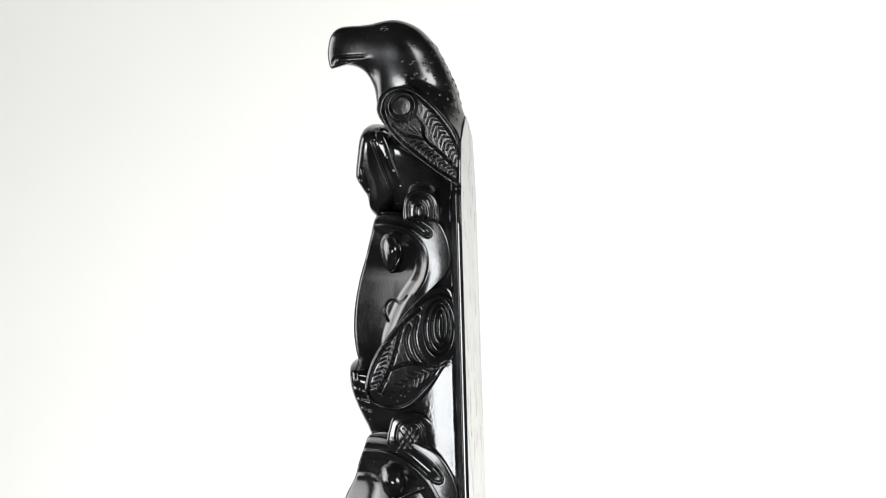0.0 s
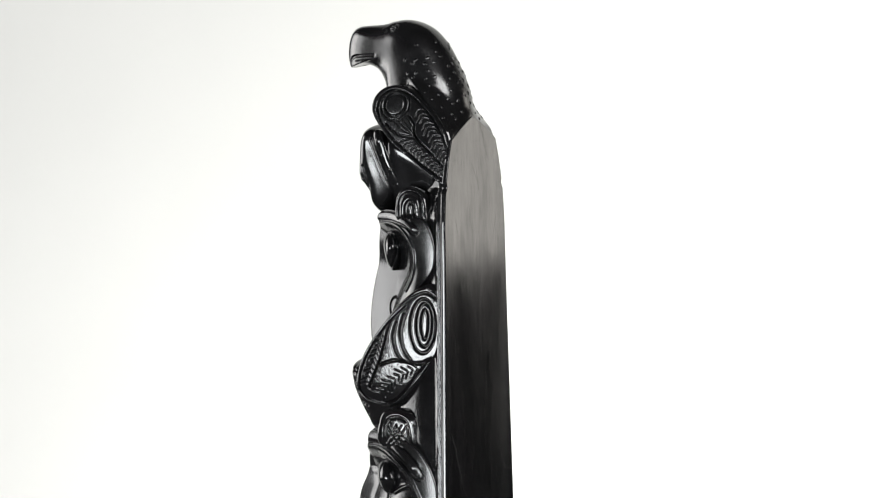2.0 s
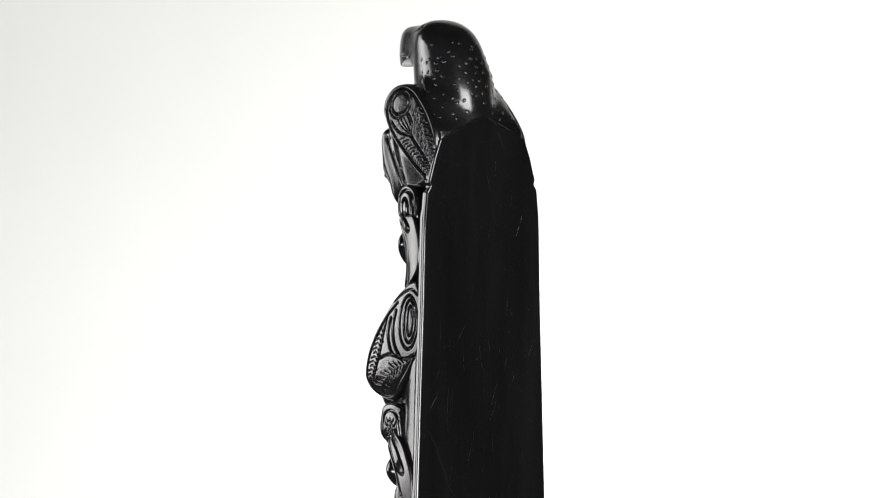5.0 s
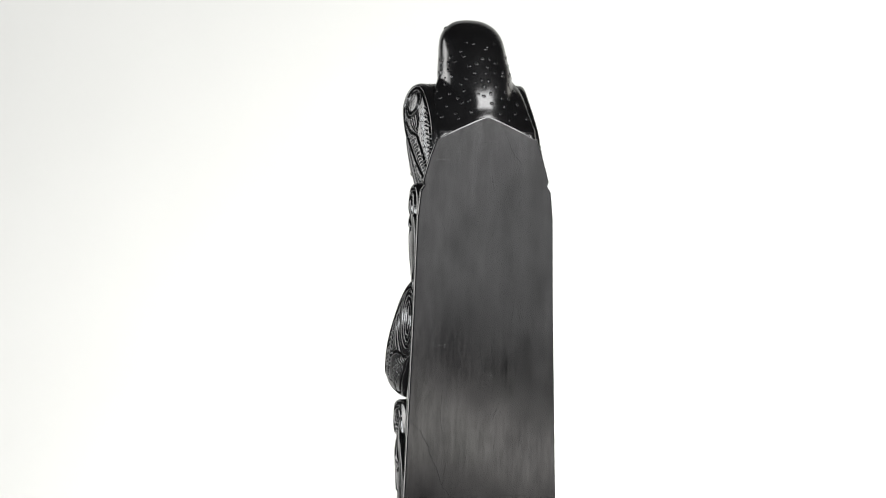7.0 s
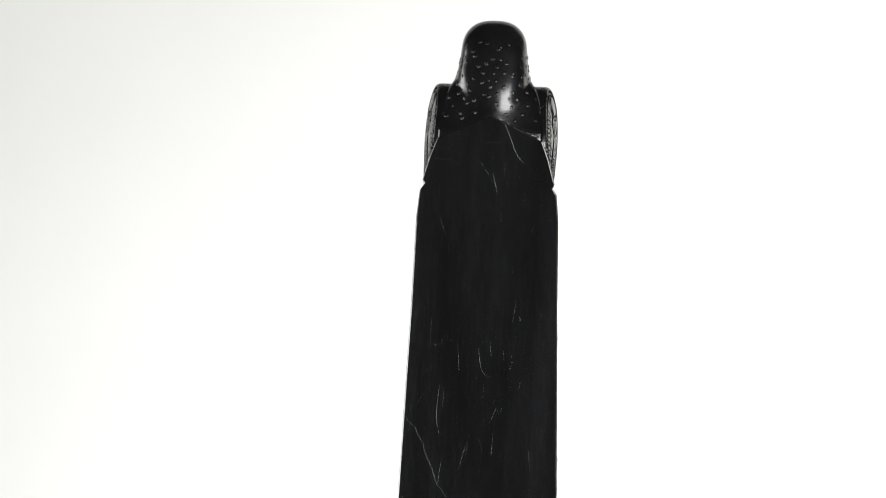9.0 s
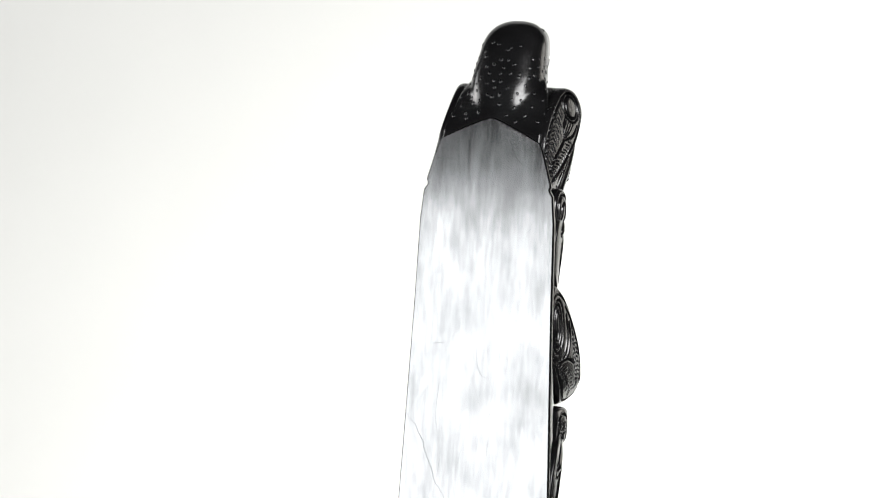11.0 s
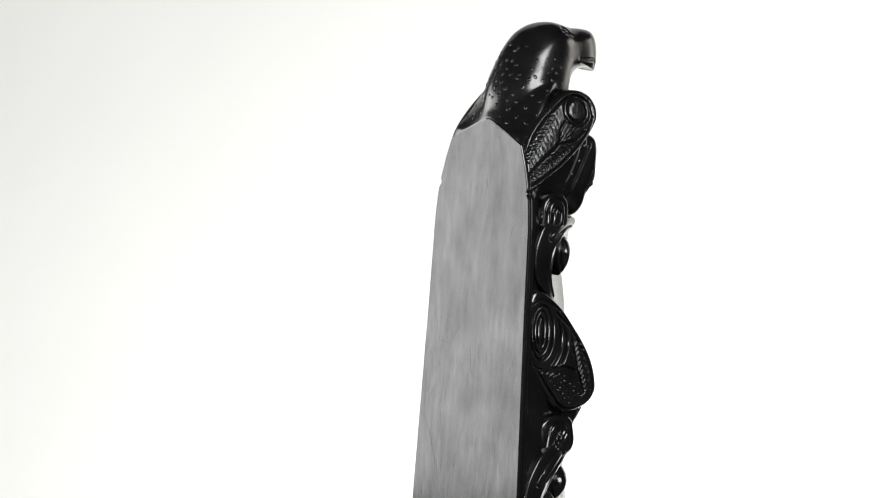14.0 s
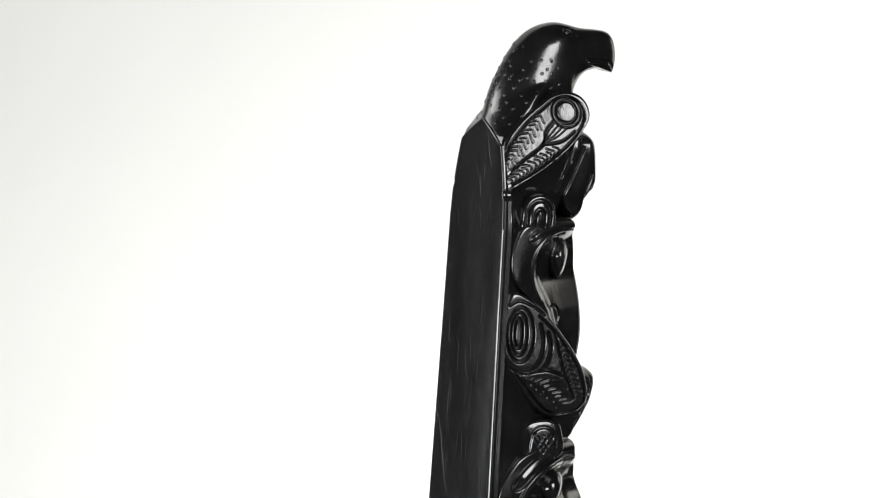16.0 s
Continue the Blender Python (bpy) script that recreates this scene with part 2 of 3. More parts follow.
# column: the shaft behind the figures, flat at the sides and run out smoothly towards the front
def column():
    zs = np.linspace(BASE, 560, 150)

    def cut(z):
        low = np.array([(0.955, 19.5), (0.936, 45), (0.89, 66), (0.79, 80), (0.62, 90), (0.40, 98), (0.0, 102)])
        waist = np.array([(0.955, 19.5), (0.933, 45), (0.885, 68), (0.81, 92), (0.69, 118), (0.45, 138), (0.0, 146)])
        high = np.array([(0.955, 19.5), (0.90, 34), (0.825, 52), (0.725, 68), (0.58, 84), (0.35, 95), (0.0, 100)])
        up = np.clip((z - 215) / 50, 0, 1)
        mid = np.clip((z - 96) / 30, 0, 1) * np.clip((250 - z) / 40, 0, 1)
        run = low + (high - low) * up * up * (3 - 2 * up)
        run = run + (waist - run) * mid * mid * (3 - 2 * mid)
        run = smooth_curve(run * (130, 1), 22, closed=False) / (130, 1)
        half = [(0.0, 11), (0.96, 11), (0.985, 11.5), (0.985, 13.5), (0.968, 14), (0.968, 15.5), (0.98, 16), (0.98, 18)] + [tuple(p) for p in run]
        return half + [(-w, b) for w, b in reversed(half[1:-1])]
    n = len(cut(0))
    verts = [(w * half_slab(z) * min(1, 0.84 + (560 - z) / 420), b, z) for z in zs for w, b in cut(z)]
    faces = []
    for i in range(len(zs) - 1):
        for k in range(n):
            j = (k + 1) % n
            faces.append((i * n + k, i * n + j, (i + 1) * n + j, (i + 1) * n + k))
    faces += [tuple(range(n)), tuple(range((len(zs) - 1) * n, len(zs) * n))]
    ob = link_mesh("column", np.array(level_foot(verts)) * U, faces, CARVED, pole, smooth=False)
    for k, face in enumerate(ob.data.polygons):
        face.use_smooth = k < (len(zs) - 1) * n and 8 <= k % n < n - 8
    return ob


back_slab()
column()

# scratches and a crack in the back, drawn on the flat face as the lens sees it when it is turned to it
_behind = turned(8.5).inverted() @ EYE_POSE


def on_back(p, q):
    e, d = _behind.translation / U, _behind.to_3x3() @ Vector((p - 784, 441 - q, -FOCAL))
    s = -e.y / d.y
    return np.array((e.x + s * d.x, e.z + s * d.z))


def ribbon(line, width, verts, faces):
    """A hair-thin raised line with tapered ends."""
    n, first = len(line), len(verts)
    for i, (a, z) in enumerate(line):
        way = line[min(i + 1, n - 1)] - line[max(i - 1, 0)]
        out = np.array((-way[1], way[0])) / (np.hypot(*way) + 1e-9)
        w = width * (0.25 + 0.75 * math.sin(math.pi * (i + 0.5) / n)) * random.uniform(0.6, 1.2) / 2
        verts += [(a - out[0] * w, -0.05, z - out[1] * w), (a, -0.16, z), (a + out[0] * w, -0.05, z + out[1] * w)]
    for i in range(n - 1):
        k = first + 3 * i
        faces += [(k, k + 1, k + 4, k + 3), (k + 1, k + 2, k + 5, k + 4)]


def scratches():
    random.seed(7)
    for points, width in (([(848, 612), (849, 630), (852, 650), (860, 664), (873, 667)], 1.1), ([(779, 680), (775, 715), (774, 745), (778, 768)], 1.2),
                          ([(764, 611), (786, 609)], 1.2), ([(770, 606), (772, 615)], 1.0), ([(893, 218), (905, 250), (915, 275), (928, 290)], 1.1), ([(872, 305), (879, 340)], 1.0),
                          ([(882, 715), (868, 748)], 1.1), ([(855, 253), (892, 252)], 0.9), ([(765, 281), (802, 283)], 0.9), ([(905, 628), (907, 634)], 1.5), ([(920, 560), (922, 568)], 1.5)):
        verts, faces = [], []
        ribbon(smooth_curve([on_back(*p) for p in points], 24, closed=False), width * 0.8, verts, faces)
        link_mesh("scratch", np.array(verts) * U, faces, SCRATCH, pole)
    for _ in range(55):
        z = random.uniform(-40, 630)
        a = random.uniform(-0.93, 0.93) * half_slab(z)
        lean, length = random.gauss(0, 0.4), random.uniform(2, 9) + 34 * random.random() ** 3
        if z + length < 610:
            verts, faces = [], []
            ribbon(np.array([(a + lean * length * k / 5 + random.uniform(-0.4, 0.4), z + length * k / 5) for k in range(6)]), random.uniform(0.12, 0.42), verts, faces)
            link_mesh("scratch", np.array(verts) * U, faces, SCRATCH, pole)
    for _ in range(16):
        z, a, lean, length = random.uniform(0, 330), random.uniform(-115, 95), random.gauss(0.02, 0.12), random.uniform(18, 58)
        verts, faces = [], []
        ribbon(np.array([(a + lean * length * k / 9 + random.uniform(-0.3, 0.3), z + length * k / 9) for k in range(10)]), random.uniform(0.3, 0.65), verts, faces)
        link_mesh("scratch", np.array(verts) * U, faces, SCRATCH, pole)
    verts, faces = [], []
    crack = smooth_curve([on_back(*p) for p in [(714, 733), (723, 746), (735, 757), (742, 772), (750, 785), (753, 800), (761, 818), (768, 835), (774, 857), (783, 868), (792, 884)]], 70, closed=False)
    crack = crack + np.array([(random.uniform(-0.9, 0.9), 0) for _ in crack])
    ribbon(crack, 1.7, verts, faces)
    link_mesh("crack", np.array(verts) * U, faces, SCRATCH, pole, "pale crack across the back")


scratches()

# eagle at the top
HEAD_PTS = [(672, 39.5), (690, 36), (706, 36.5), (726, 42.5), (746, 54.5), (766, 75.5), (781, 98), (796, 128), (809, 158), (816, 186), (817, 206), (795, 235), (740, 240), (690, 225), (671, 200), (668, 180), (664, 158), (656, 140), (646, 127), (632, 119), (616, 116), (602, 117), (592, 120.5), (586, 122), (582, 110), (580.5, 92), (584, 70), (592, 56), (604, 49), (622, 46.5), (640, 45.5), (656, 43.5)]


def head_w(b, z):
    tall = np.interp(z, [560, 690, 740, 770, 800, 830, 860], [68, 68, 66, 61, 60, 58, 55])
    deep = sum(np.interp(b + d, [60, 100, 125, 145, 165, 185, 210, 245, 275], [82, 70, 59, 49, 41, 36, 33, 28, 20]) for d in range(-16, 17, 4)) / 9
    return 4 - np.log(np.exp(-tall / 9) + np.exp(-deep / 9)) * 9


MOUTH = [groove([(587, 112), (592, 105), (602, 101.5), (622, 100), (645, 99)], 4.5, 1.6, a=-25), groove([(600, 107), (622, 105), (640, 104)], -1.5, 3, a=-25),
         ring(680, 50, 9, 5, 5, 2.0, a=-40, turn=-12), hump(680, 50, 6, 3.5, 3, a=-40), groove([(668, 54), (660, 58)], 2, 1.5, a=-40)]
head = solid("eagle_head", HEAD_PTS, (690, 95), head_w, shape=3.0, blunt=0.42, cuts=MOUTH, mat=WORN, ns=320, nr=90)


def cut_off(ob, name, past):
    """The faces of a part that lie in front of a plane become a part of their own, with the same smooth surface."""
    for keep_front in (True, False):
        bm = bmesh.new()
        bm.from_mesh(ob.data)
        bmesh.ops.delete(bm, geom=[f for f in bm.faces if (f.calc_center_median().y > past) != keep_front], context="FACES")
        me = bpy.data.meshes.new(name if keep_front else ob.name)
        bm.to_mesh(me)
        bm.free()
        me.materials.append(WORN)
        if keep_front:
            new(name, me).parent = pole
        else:
            ob.data = me


def eagle_body():
    """The eagle's broad back between its wings: it slopes down to the pointed top of the slab."""
    zs = np.concatenate((np.linspace(560, 700, 28), np.linspace(704, 745, 14)))
    across = np.linspace(-1, 1, 33)
    rows = []
    for z in zs:
        w = np.interp(z, [560, 640, 690, 712, 728, 742, 756, 770], [98, 95, 89, 82, 73, 62, 53, 46])
        a = across * w
        back = 0.33 * (z - 656 + 0.42 * np.abs(a) * np.tanh(np.abs(a) / 25)) + 0.55 * np.clip(z - 640, 0, None) * (np.abs(a) / 92) ** 2
        back = back + 0.02 * max(z - 700, 0) ** 2
        back = np.maximum(back, 2) + 6 * np.clip((np.abs(across) - 0.92) / 0.08, 0, 1) ** 2
        front = max(back.max() + 12, 70)
        rows.append(list(zip(a, back, np.full(33, z))) + [(0.7 * w, front + 25, z), (-0.7 * w, front + 25, z)])
    n = 35
    faces = [(i * n + k, i * n + (k + 1) % n, (i + 1) * n + (k + 1) % n, (i + 1) * n + k) for i in range(len(zs) - 1) for k in range(n)]
    faces += [tuple(range(n)), tuple(range((len(zs) - 1) * n, len(zs) * n))]
    return link_mesh("eagle_body", np.array([v for r in rows for v in r]) * U, faces, POLISHED, pole)


body = eagle_body()


def settled(ob):
    """The mesh that the modifiers of a thing give, with the modifiers taken off."""
    me = bpy.data.meshes.new_from_object(ob.evaluated_get(bpy.context.evaluated_depsgraph_get()))
    ob.modifiers.clear()
    ob.data = me


def grown_together(first, second):
    """Makes one skin of the head and the back, with the neck between them worn smooth."""
    bm = bmesh.new()
    bm.from_mesh(first.data)
    bm.from_mesh(second.data)
    bm.to_mesh(first.data)
    bm.free()
    bpy.data.objects.remove(second)
    re = first.modifiers.new("skin", "REMESH")
    re.mode, re.voxel_size, re.use_smooth_shade = "VOXEL", 1.25 * U, True
    settled(first)
    co = np.zeros(len(first.data.vertices) * 3)
    first.data.vertices.foreach_get("co", co)
    a, b, z = co.reshape(-1, 3).T / U
    soft = np.clip((175 - b) / 30, 0, 1) * np.clip((800 - z) / 25, 0, 1) * np.clip((z - 655) / 20, 0, 1)
    group = first.vertex_groups.new(name="neck")
    step = np.round(soft * 10).astype(int)
    for k in range(1, 11):
        group.add(np.flatnonzero(step == k).tolist(), k / 10, "REPLACE")
    for name, factor, times, only in (("fine", 0.5, 2, ""), ("broad", 0.5, 220, "neck")):
        sm = first.modifiers.new(name, "SMOOTH")
        sm.factor, sm.iterations, sm.vertex_group = factor, times, only
    settled(first)
    first.vertex_groups.clear()
    first.data.polygons.foreach_set("use_smooth", [True] * len(first.data.polygons))
    first.data.materials.clear()
    first.data.materials.append(WORN)


grown_together(head, body)


def feather_dots():
    """Small drop-shaped bumps in staggered rows over the head and back."""
    skin = BVHTree.FromPolygons([v.co for v in head.data.vertices], [p.vertices for p in head.data.polygons])
    pick = random.Random(4)
    bm = bmesh.new()
    for row in range(12):
        z = 793 - 12.2 * row
        for k in range(-5, 6):
            turn = radians((k + 0.5 * (row % 2)) * 21 + pick.uniform(-5, 5))
            middle = Vector((0, 85, z + pick.uniform(-4.5, 4.5))) * U
            out = Vector((math.sin(turn), -math.cos(turn), 0))
            if pick.random() < 0.10 or (row < 2 and pick.random() < 0.55):
                continue
            place, normal = skin.ray_cast(middle + out * 260 * U, -out)[:2]
            if not place or place.y < 5 * U:
                continue
            size = pick.uniform(2.4, 3.3) * U
            m = Matrix.Translation(place) @ normal.to_track_quat("Z", "Y").to_matrix().to_4x4() @ Matrix.Rotation(pick.uniform(0, 6), 4, "Z")
            bmesh.ops.create_icosphere(bm, subdivisions=2, radius=1, matrix=m @ Matrix.Diagonal((size * 1.35, size, size * 0.40, 1)))
    me = bpy.data.meshes.new("feather_dots")
    bm.to_mesh(me)
    bm.free()
    me.polygons.foreach_set("use_smooth", [True] * len(me.polygons))
    me.materials.append(TOOLED)
    new("feather_dots", me).parent = pole


feather_dots()
cut_off(head, "eagle_beak", 178 * U)
WING_PTS = [(668, 199), (670, 175), (685, 158), (709, 153), (735, 161), (760, 181), (785, 207), (806, 238), (818, 268), (819, 322), (812, 331), (795, 322), (768, 302), (735, 277), (706, 252), (684, 226)]
wing_level = lambda b, z: 114 + 0.2 * (b - 70) - 0.19 * (z - 620)
WING_CUTS = [groove([(679, 198), (682, 180), (692, 168), (709, 162), (733, 169), (756, 188), (780, 214), (800, 244), (812, 272)], 6, 1.8),
             groove([(679, 198), (690, 222), (710, 246), (738, 270), (770, 295), (808, 320)], 6, 1.8),
             ring(711, 188, 19, 20, 6.5, 2.0), ring(711, 188, 26, 27, 5, 1.6),
             hump(711, 188, 17, 18, 1.5),
             groove([(735, 205), (748, 222), (753, 245), (785, 275), (813, 305)], 6.5, 1.8),
             groove([(697, 222), (722, 240), (753, 245)], 6.5, 1.8),
             *[groove([(712 + 7 * k, 217 - 3 * k), (728 + 6 * k, 231 - 2 * k), (752, 243)], 2.2, 0.9) for k in range(4)],
             barbs([(752, 190), (768, 218), (790, 252), (814, 290)], 12, 17, 48),
             barbs([(720, 250), (750, 268), (780, 290), (810, 315)], 13, 17, 48)]
for s in (-1, 1):
    plate("eagle_wing", WING_PTS, (735, 225), wing_level, s, push=5 + 5 * s, dome=3, edge=9, root=60, cuts=WING_CUTS, mat=TOOLED, ns=600, nr=180, rim=0.07)

solid("eagle_belly", [(678, 235), (730, 245), (795, 290), (808, 350), (795, 402), (720, 400), (690, 380), (676, 320)], (740, 320), ramp(80, 0, 0.25, 0, 500), shape=6, a=-90.0)
# small bird below the eagle
BIRD_PTS = [(645, 227), (658, 221), (680, 228), (705, 250), (722, 290), (724, 330), (708, 350), (694, 372), (672, 386), (657, 376), (652, 352), (643, 338), (632, 318), (630, 305), (634, 270), (638, 243)]
solid("small_bird_head", BIRD_PTS, (675, 300), a=-40.0, mat=WORN, width=lambda b, z: np.interp(z, [500, 560, 640, 680], [80, 92, 106, 100]), shape=8, blunt=0.5, ns=320, nr=110,
      cuts=[groove([(668, 238), (688, 285), (712, 345)], -4, 8), groove([(648, 245), (650, 290), (663, 335), (664, 370)], -2, 9), hump(641, 322, 5, 5, 4, a=-60), groove([(660, 252), (674, 295), (692, 342)], 4, 2.5), groove([(640, 300), (648, 335)], 4, 2)])
STRAP_PTS = [(667, 234), (682, 240), (700, 285), (717, 335), (712, 347), (700, 338), (680, 290), (663, 250)]
for s in (-1, 1):
    plate("bird_arm", STRAP_PTS, (690, 292), lambda b, z: np.interp(z, [500, 560, 640, 680], [80, 92, 106, 100]) - 2, s, dome=7, edge=7, root=40, mat=POLISHED, ns=120, nr=36, rim=0.35,
          cuts=[hump(674, 252, 2.5, 2.5, 2), hump(684, 280, 2.5, 2.5, 2), hump(697, 305, 2.5, 2.5, 2), hump(708, 332, 2.5, 2.5, 2)])
# ears, raven and lower head
EAR_PTS = [(717, 392), (715, 358), (723, 341), (741, 333), (761, 338), (775, 354), (779, 378), (778, 396), (750, 402)]
for s in (-1, 1):
    plate("raven_ear", EAR_PTS, (746, 372), ramp(113), s, dome=8, edge=6, root=50, ns=120, nr=40,
          cuts=[groove([(725, 392), (724, 362), (732, 348), (746, 344), (760, 350), (767, 366), (768, 392)], 6, 2.4), groove([(738, 390), (738, 368), (746, 359), (754, 368), (755, 390)], 6.5, 2.4)])
RAVEN_PTS = [(668, 381), (700, 376), (740, 388), (772, 391), (790, 418), (797, 450), (792, 482), (772, 505), (745, 530), (715, 560), (690, 600), (668, 640), (645, 643), (634, 634), (628, 605), (626, 575), (629, 535), (637, 492), (648, 452), (657, 415)]


def wedge(points, broad, slope, swell, brow=(0, 1), jut=0.0):
    """Half-width of a head that runs out to a blunt front edge, drawn from the top down, and that juts out at the brow."""
    front = drawn(points, 0.0)[::-1]

    def f(b, z):
        back = np.maximum(np.interp(z, front[:, 1], front[:, 0]) - b, -20)
        k = np.clip((z - brow[0]) / (brow[1] - brow[0]), 0, 1)
        edge = 20 + jut * k * k * (3 - 2 * k) + slope * back + swell * np.clip(back, 0, None) ** 2
        side = broad - 0.0022 * np.clip(b - 20, 0, None) ** 2
        return -8 * np.log(np.exp(-edge / 8) + np.exp(-side / 8))
    return f


raven_w = wedge([(657, 415), (648, 452), (637, 492), (629, 535), (626, 575), (628, 605), (634, 634)], 124, 0.52, 0.0018, (380, 470), 40)
solid("raven_core", RAVEN_PTS, (690, 510), lambda b, z: np.maximum(raven_w(b, z) - 26, 4), shape=7, ns=120, nr=30)
FACE_HOLLOW = [(600, 407), (690, 402), (722, 410), (746, 432), (755, 460), (749, 492), (732, 518), (714, 545), (690, 600), (672, 670), (600, 670)]
NOSTRIL = groove([(681, 574), (674, 558), (678, 543), (690, 536), (703, 538), (712, 532), (718, 525)], 4.5, 1.5)
FACE_CUTS = [hollow(FACE_HOLLOW, 15, 22), NOSTRIL, groove([(662, 400), (690, 399), (722, 407), (748, 431), (757, 460), (751, 492), (735, 518)], -3, 2.5),
             groove([(650, 389), (695, 388), (735, 397), (752, 407)], -5, 9), groove([(645, 383), (690, 379), (720, 383), (745, 394), (763, 406), (764, 415), (755, 418), (738, 406), (712, 399), (690, 397), (645, 400)], 5.5, 1.5)]
for s in (-1, 1):
    plate("raven_face", RAVEN_PTS, (695, 495), lambda b, z: raven_w(b, z), s, dome=5, edge=3, root=70, cuts=FACE_CUTS, mat=WORN, ns=320, nr=120, rim=0.04, to_face=True)
EYE_PTS = [(666, 446), (668, 428), (677, 416), (690, 414), (702, 423), (710, 441), (707, 460), (700, 476), (690, 488), (676, 478)]
EYELID = [groove([(671, 446), (673, 431), (680, 421), (690, 419), (699, 428), (705, 442), (703, 458), (696, 472), (689, 482), (678, 474), (671, 448)], 2.6, 1.3)]
for s in (-1, 1):
    plate("raven_eye", EYE_PTS, (691, 445), lambda b, z: 70 - 0.45 * (b - 131), s, dome=24, edge=4, root=50, mat=POLISHED, ns=160, nr=60, cuts=EYELID)
rwing_level = lambda b, z: 129.5 + 0.045 * (b - 60) - 0.0003 * (z - 265) ** 2 - 0.006 * np.clip(198 - z, 0, None) ** 2
RWING_PTS = [(649, 690), (652, 664), (662, 635), (680, 604), (706, 570), (733, 538), (763, 514), (793, 503), (809, 530), (811, 580), (809, 620), (790, 650), (766, 684), (741, 711), (711, 727), (681, 723), (660, 712)]
RW_CUTS = [groove([(735, 543), (757, 528), (782, 519), (800, 527)], 5, 1.8), ring(783, 575, 7, 26, 6.5, 2), ring(782, 576, 15, 38, 6.5, 2), ring(779, 578, 24, 48, 6.5, 2),
           groove([(742, 560), (736, 590), (742, 620), (756, 640)], 6, 2.6), groove([(728, 575), (722, 600), (728, 625), (738, 640)], 6, 2.6),
           groove([(715, 575), (706, 610), (696, 645), (676, 690)], 6.5, 2), groove([(696, 650), (730, 640), (770, 645), (795, 636)], 6.5, 2),
           groove([(656, 695), (659, 668), (670, 638), (690, 605), (715, 573), (745, 545)], 6, 1.8), groove([(656, 695), (668, 710), (690, 718), (715, 716), (738, 700), (765, 670), (785, 645)], 6, 1.8),
           barbs([(702, 590), (690, 632), (668, 690)], 11, 19, 48), barbs([(785, 648), (738, 666), (690, 706)], 11, 19, 48)]
for s in (-1, 1):
    plate("raven_wing", RWING_PTS, (730, 630), rwing_level, s, dome=3, edge=8, root=70, cuts=RW_CUTS, ns=640, nr=190, rim=0.07)
CHEST_PTS = [(621, 643), (640, 640), (670, 640), (720, 650), (768, 665), (782, 700), (772, 750), (720, 782), (664, 776), (648, 752), (634, 722), (622, 690), (618, 662)]
solid("raven_chest", CHEST_PTS, (690, 705), ramp(113, -0.12, 0.30, 110, 178), shape=6, ns=220, nr=60, a=-40.0, cuts=[groove([(619, 665), (650, 668)], 3, 2), groove([(622, 685), (650, 690)], 3, 2), groove([(630, 705), (652, 710)], 4, 2), groove([(636, 722), (655, 728)], 4, 2), groove([(628, 650), (636, 700), (652, 745)], 3, 1.5)])
EAR2_PTS = [(690, 790), (692, 750), (702, 733), (730, 728), (758, 735), (772, 755), (774, 800), (740, 815)]
for s in (-1, 1):
    plate("lower_ear", EAR2_PTS, (735, 770), ramp(122, 0.05, 0.06, 60, 130), s, dome=8, edge=6, root=50, ns=120, nr=40,
          cuts=[groove([(704, 795), (706, 758), (716, 744), (735, 742), (750, 755), (756, 795)], 4, 2)] + [groove([(708 + 10 * k, 788), (729 + 10 * k, 756)], 2.2, 1.2) for k in range(3)] + [groove([(729 + 10 * k, 788), (708 + 10 * k, 756)], 2.2, 1.2) for k in range(3)])
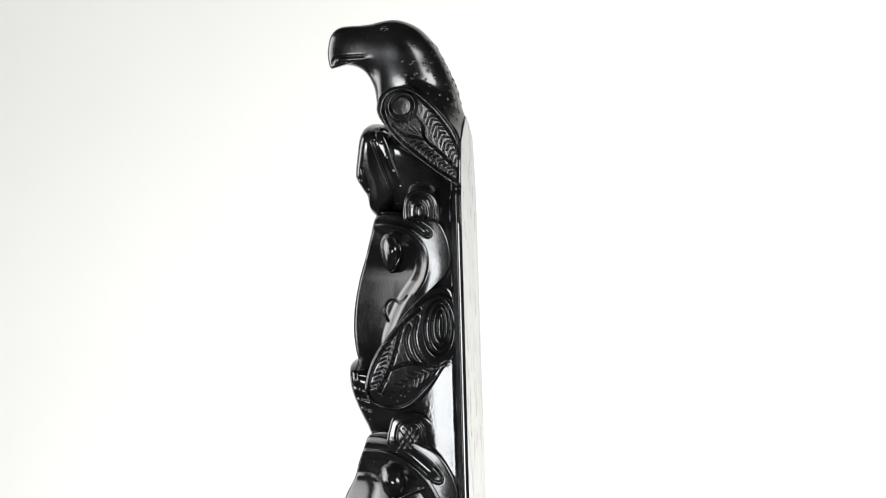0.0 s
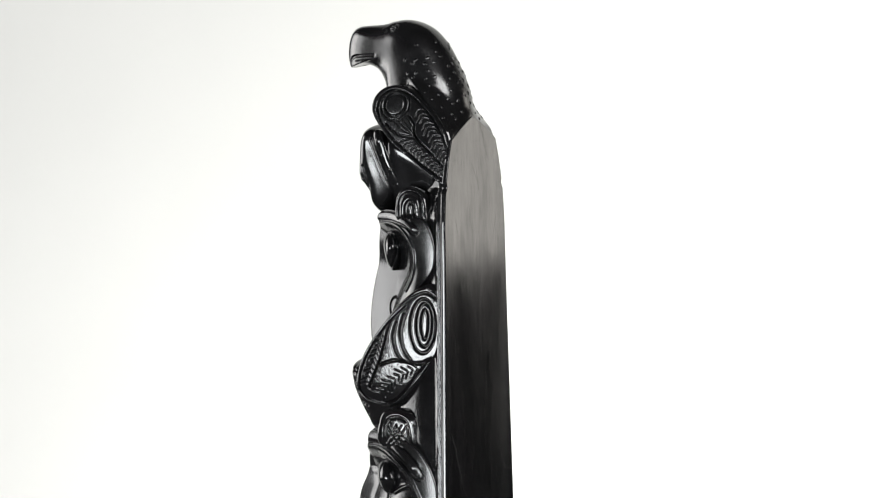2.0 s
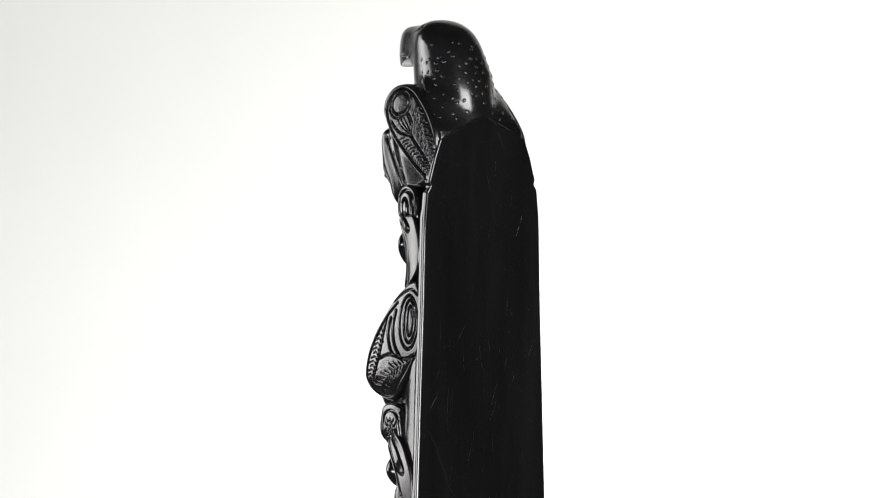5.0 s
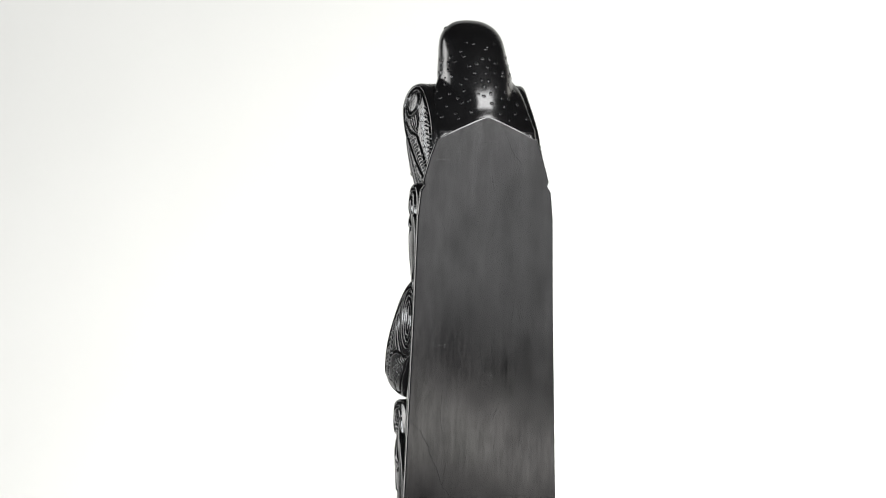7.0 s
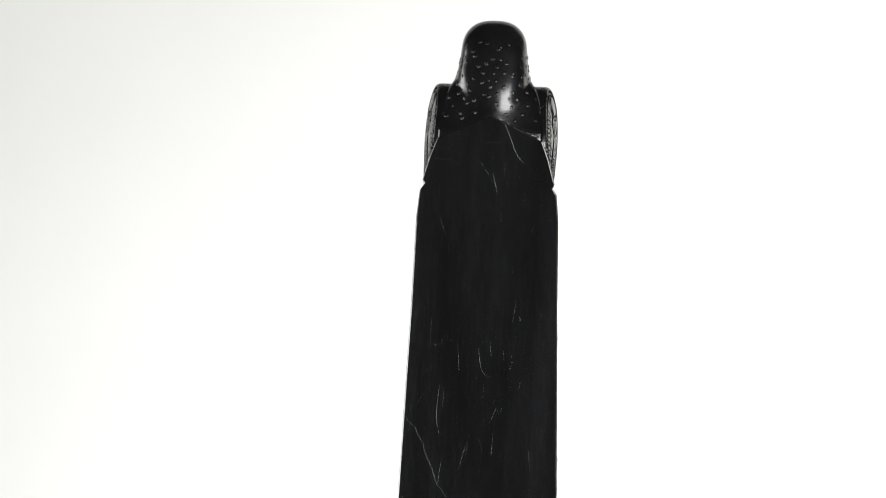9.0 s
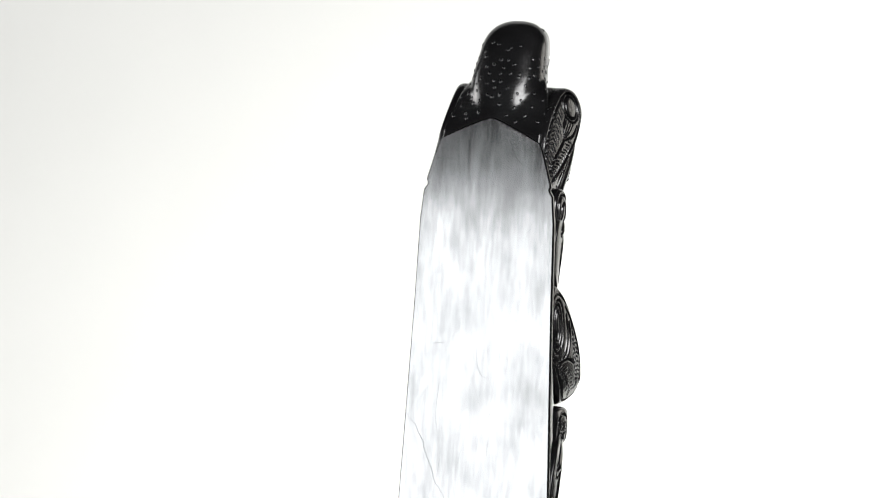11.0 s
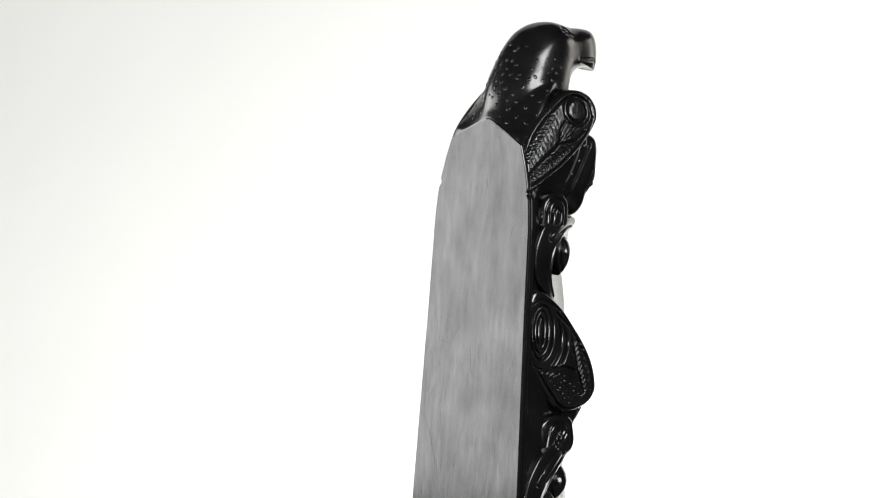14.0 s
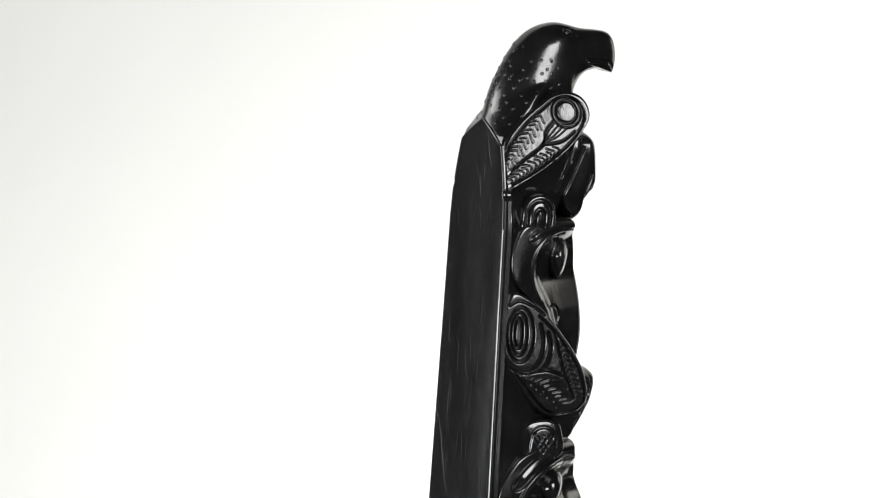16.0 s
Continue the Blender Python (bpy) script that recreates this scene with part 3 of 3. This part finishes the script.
LOW_PTS = [(655, 770), (690, 765), (740, 785), (780, 810), (810, 870), (805, 960), (760, 1010), (680, 1010), (630, 980), (605, 920), (612, 878), (628, 845), (636, 815), (645, 790)]
low_w = wedge([(645, 790), (636, 815), (628, 845), (612, 878), (605, 920)], 140, 0.60, 0.0026, (-5, 70), 40)
solid("lower_snout", LOW_PTS, (700, 890), lambda b, z: np.maximum(low_w(b, z) - 26, 4), shape=7)
LOW_HOLLOW = [(560, 808), (640, 805), (680, 804), (720, 818), (756, 846), (778, 885), (768, 930), (720, 1030), (560, 1030)]
LOW_CUTS = [hollow(LOW_HOLLOW, 18, 24), groove([(642, 803), (680, 801), (722, 815), (758, 844), (781, 882)], -3, 2.5),
            groove([(640, 788), (690, 787), (730, 802), (765, 828)], -5, 10), groove([(630, 778), (670, 774), (700, 778), (735, 792), (765, 812), (786, 838), (784, 848), (770, 846), (745, 824), (715, 807), (685, 799), (630, 801)], 5.5, 1.6),
            groove([(712, 880), (735, 868), (752, 862)], -4, 3), hump(640, 900, 55, 52, 12), groove([(640, 840), (655, 870), (650, 900)], 2.5, 9)]
for s in (-1, 1):
    plate("lower_face", LOW_PTS, (710, 885), lambda b, z: low_w(b, z), s, dome=5, edge=3, root=70, cuts=LOW_CUTS, mat=WORN, ns=320, nr=110, rim=0.04, to_face=True)
EYE2_PTS = [(667, 852), (672, 832), (690, 824), (710, 836), (718, 858), (708, 878), (690, 886), (674, 874)]
for s in (-1, 1):
    plate("lower_eye", EYE2_PTS, (692, 854), lambda b, z: 88 - 0.45 * (b - 143), s, dome=23, edge=4, root=50, mat=POLISHED, ns=80, nr=30)

# table under the pole
table = new("table")
tagged(table, "plain dark studio table under the pole", "table")
box("tabletop", (-0.35, -0.3, -0.03), (0.35, 0.3, 0.0), TABLE, table, 0.004)
for sx in (-1, 1):
    for sy in (-1, 1):
        box("leg", (sx * 0.31 - 0.025, sy * 0.26 - 0.025, -0.75), (sx * 0.31 + 0.025, sy * 0.26 + 0.025, -0.03), TABLE, table, 0.003)


def motions():
    rows = [(0.5 * k, turned(0.5 * k)) for k in range(33)]
    walk(pole, rows)


motions()
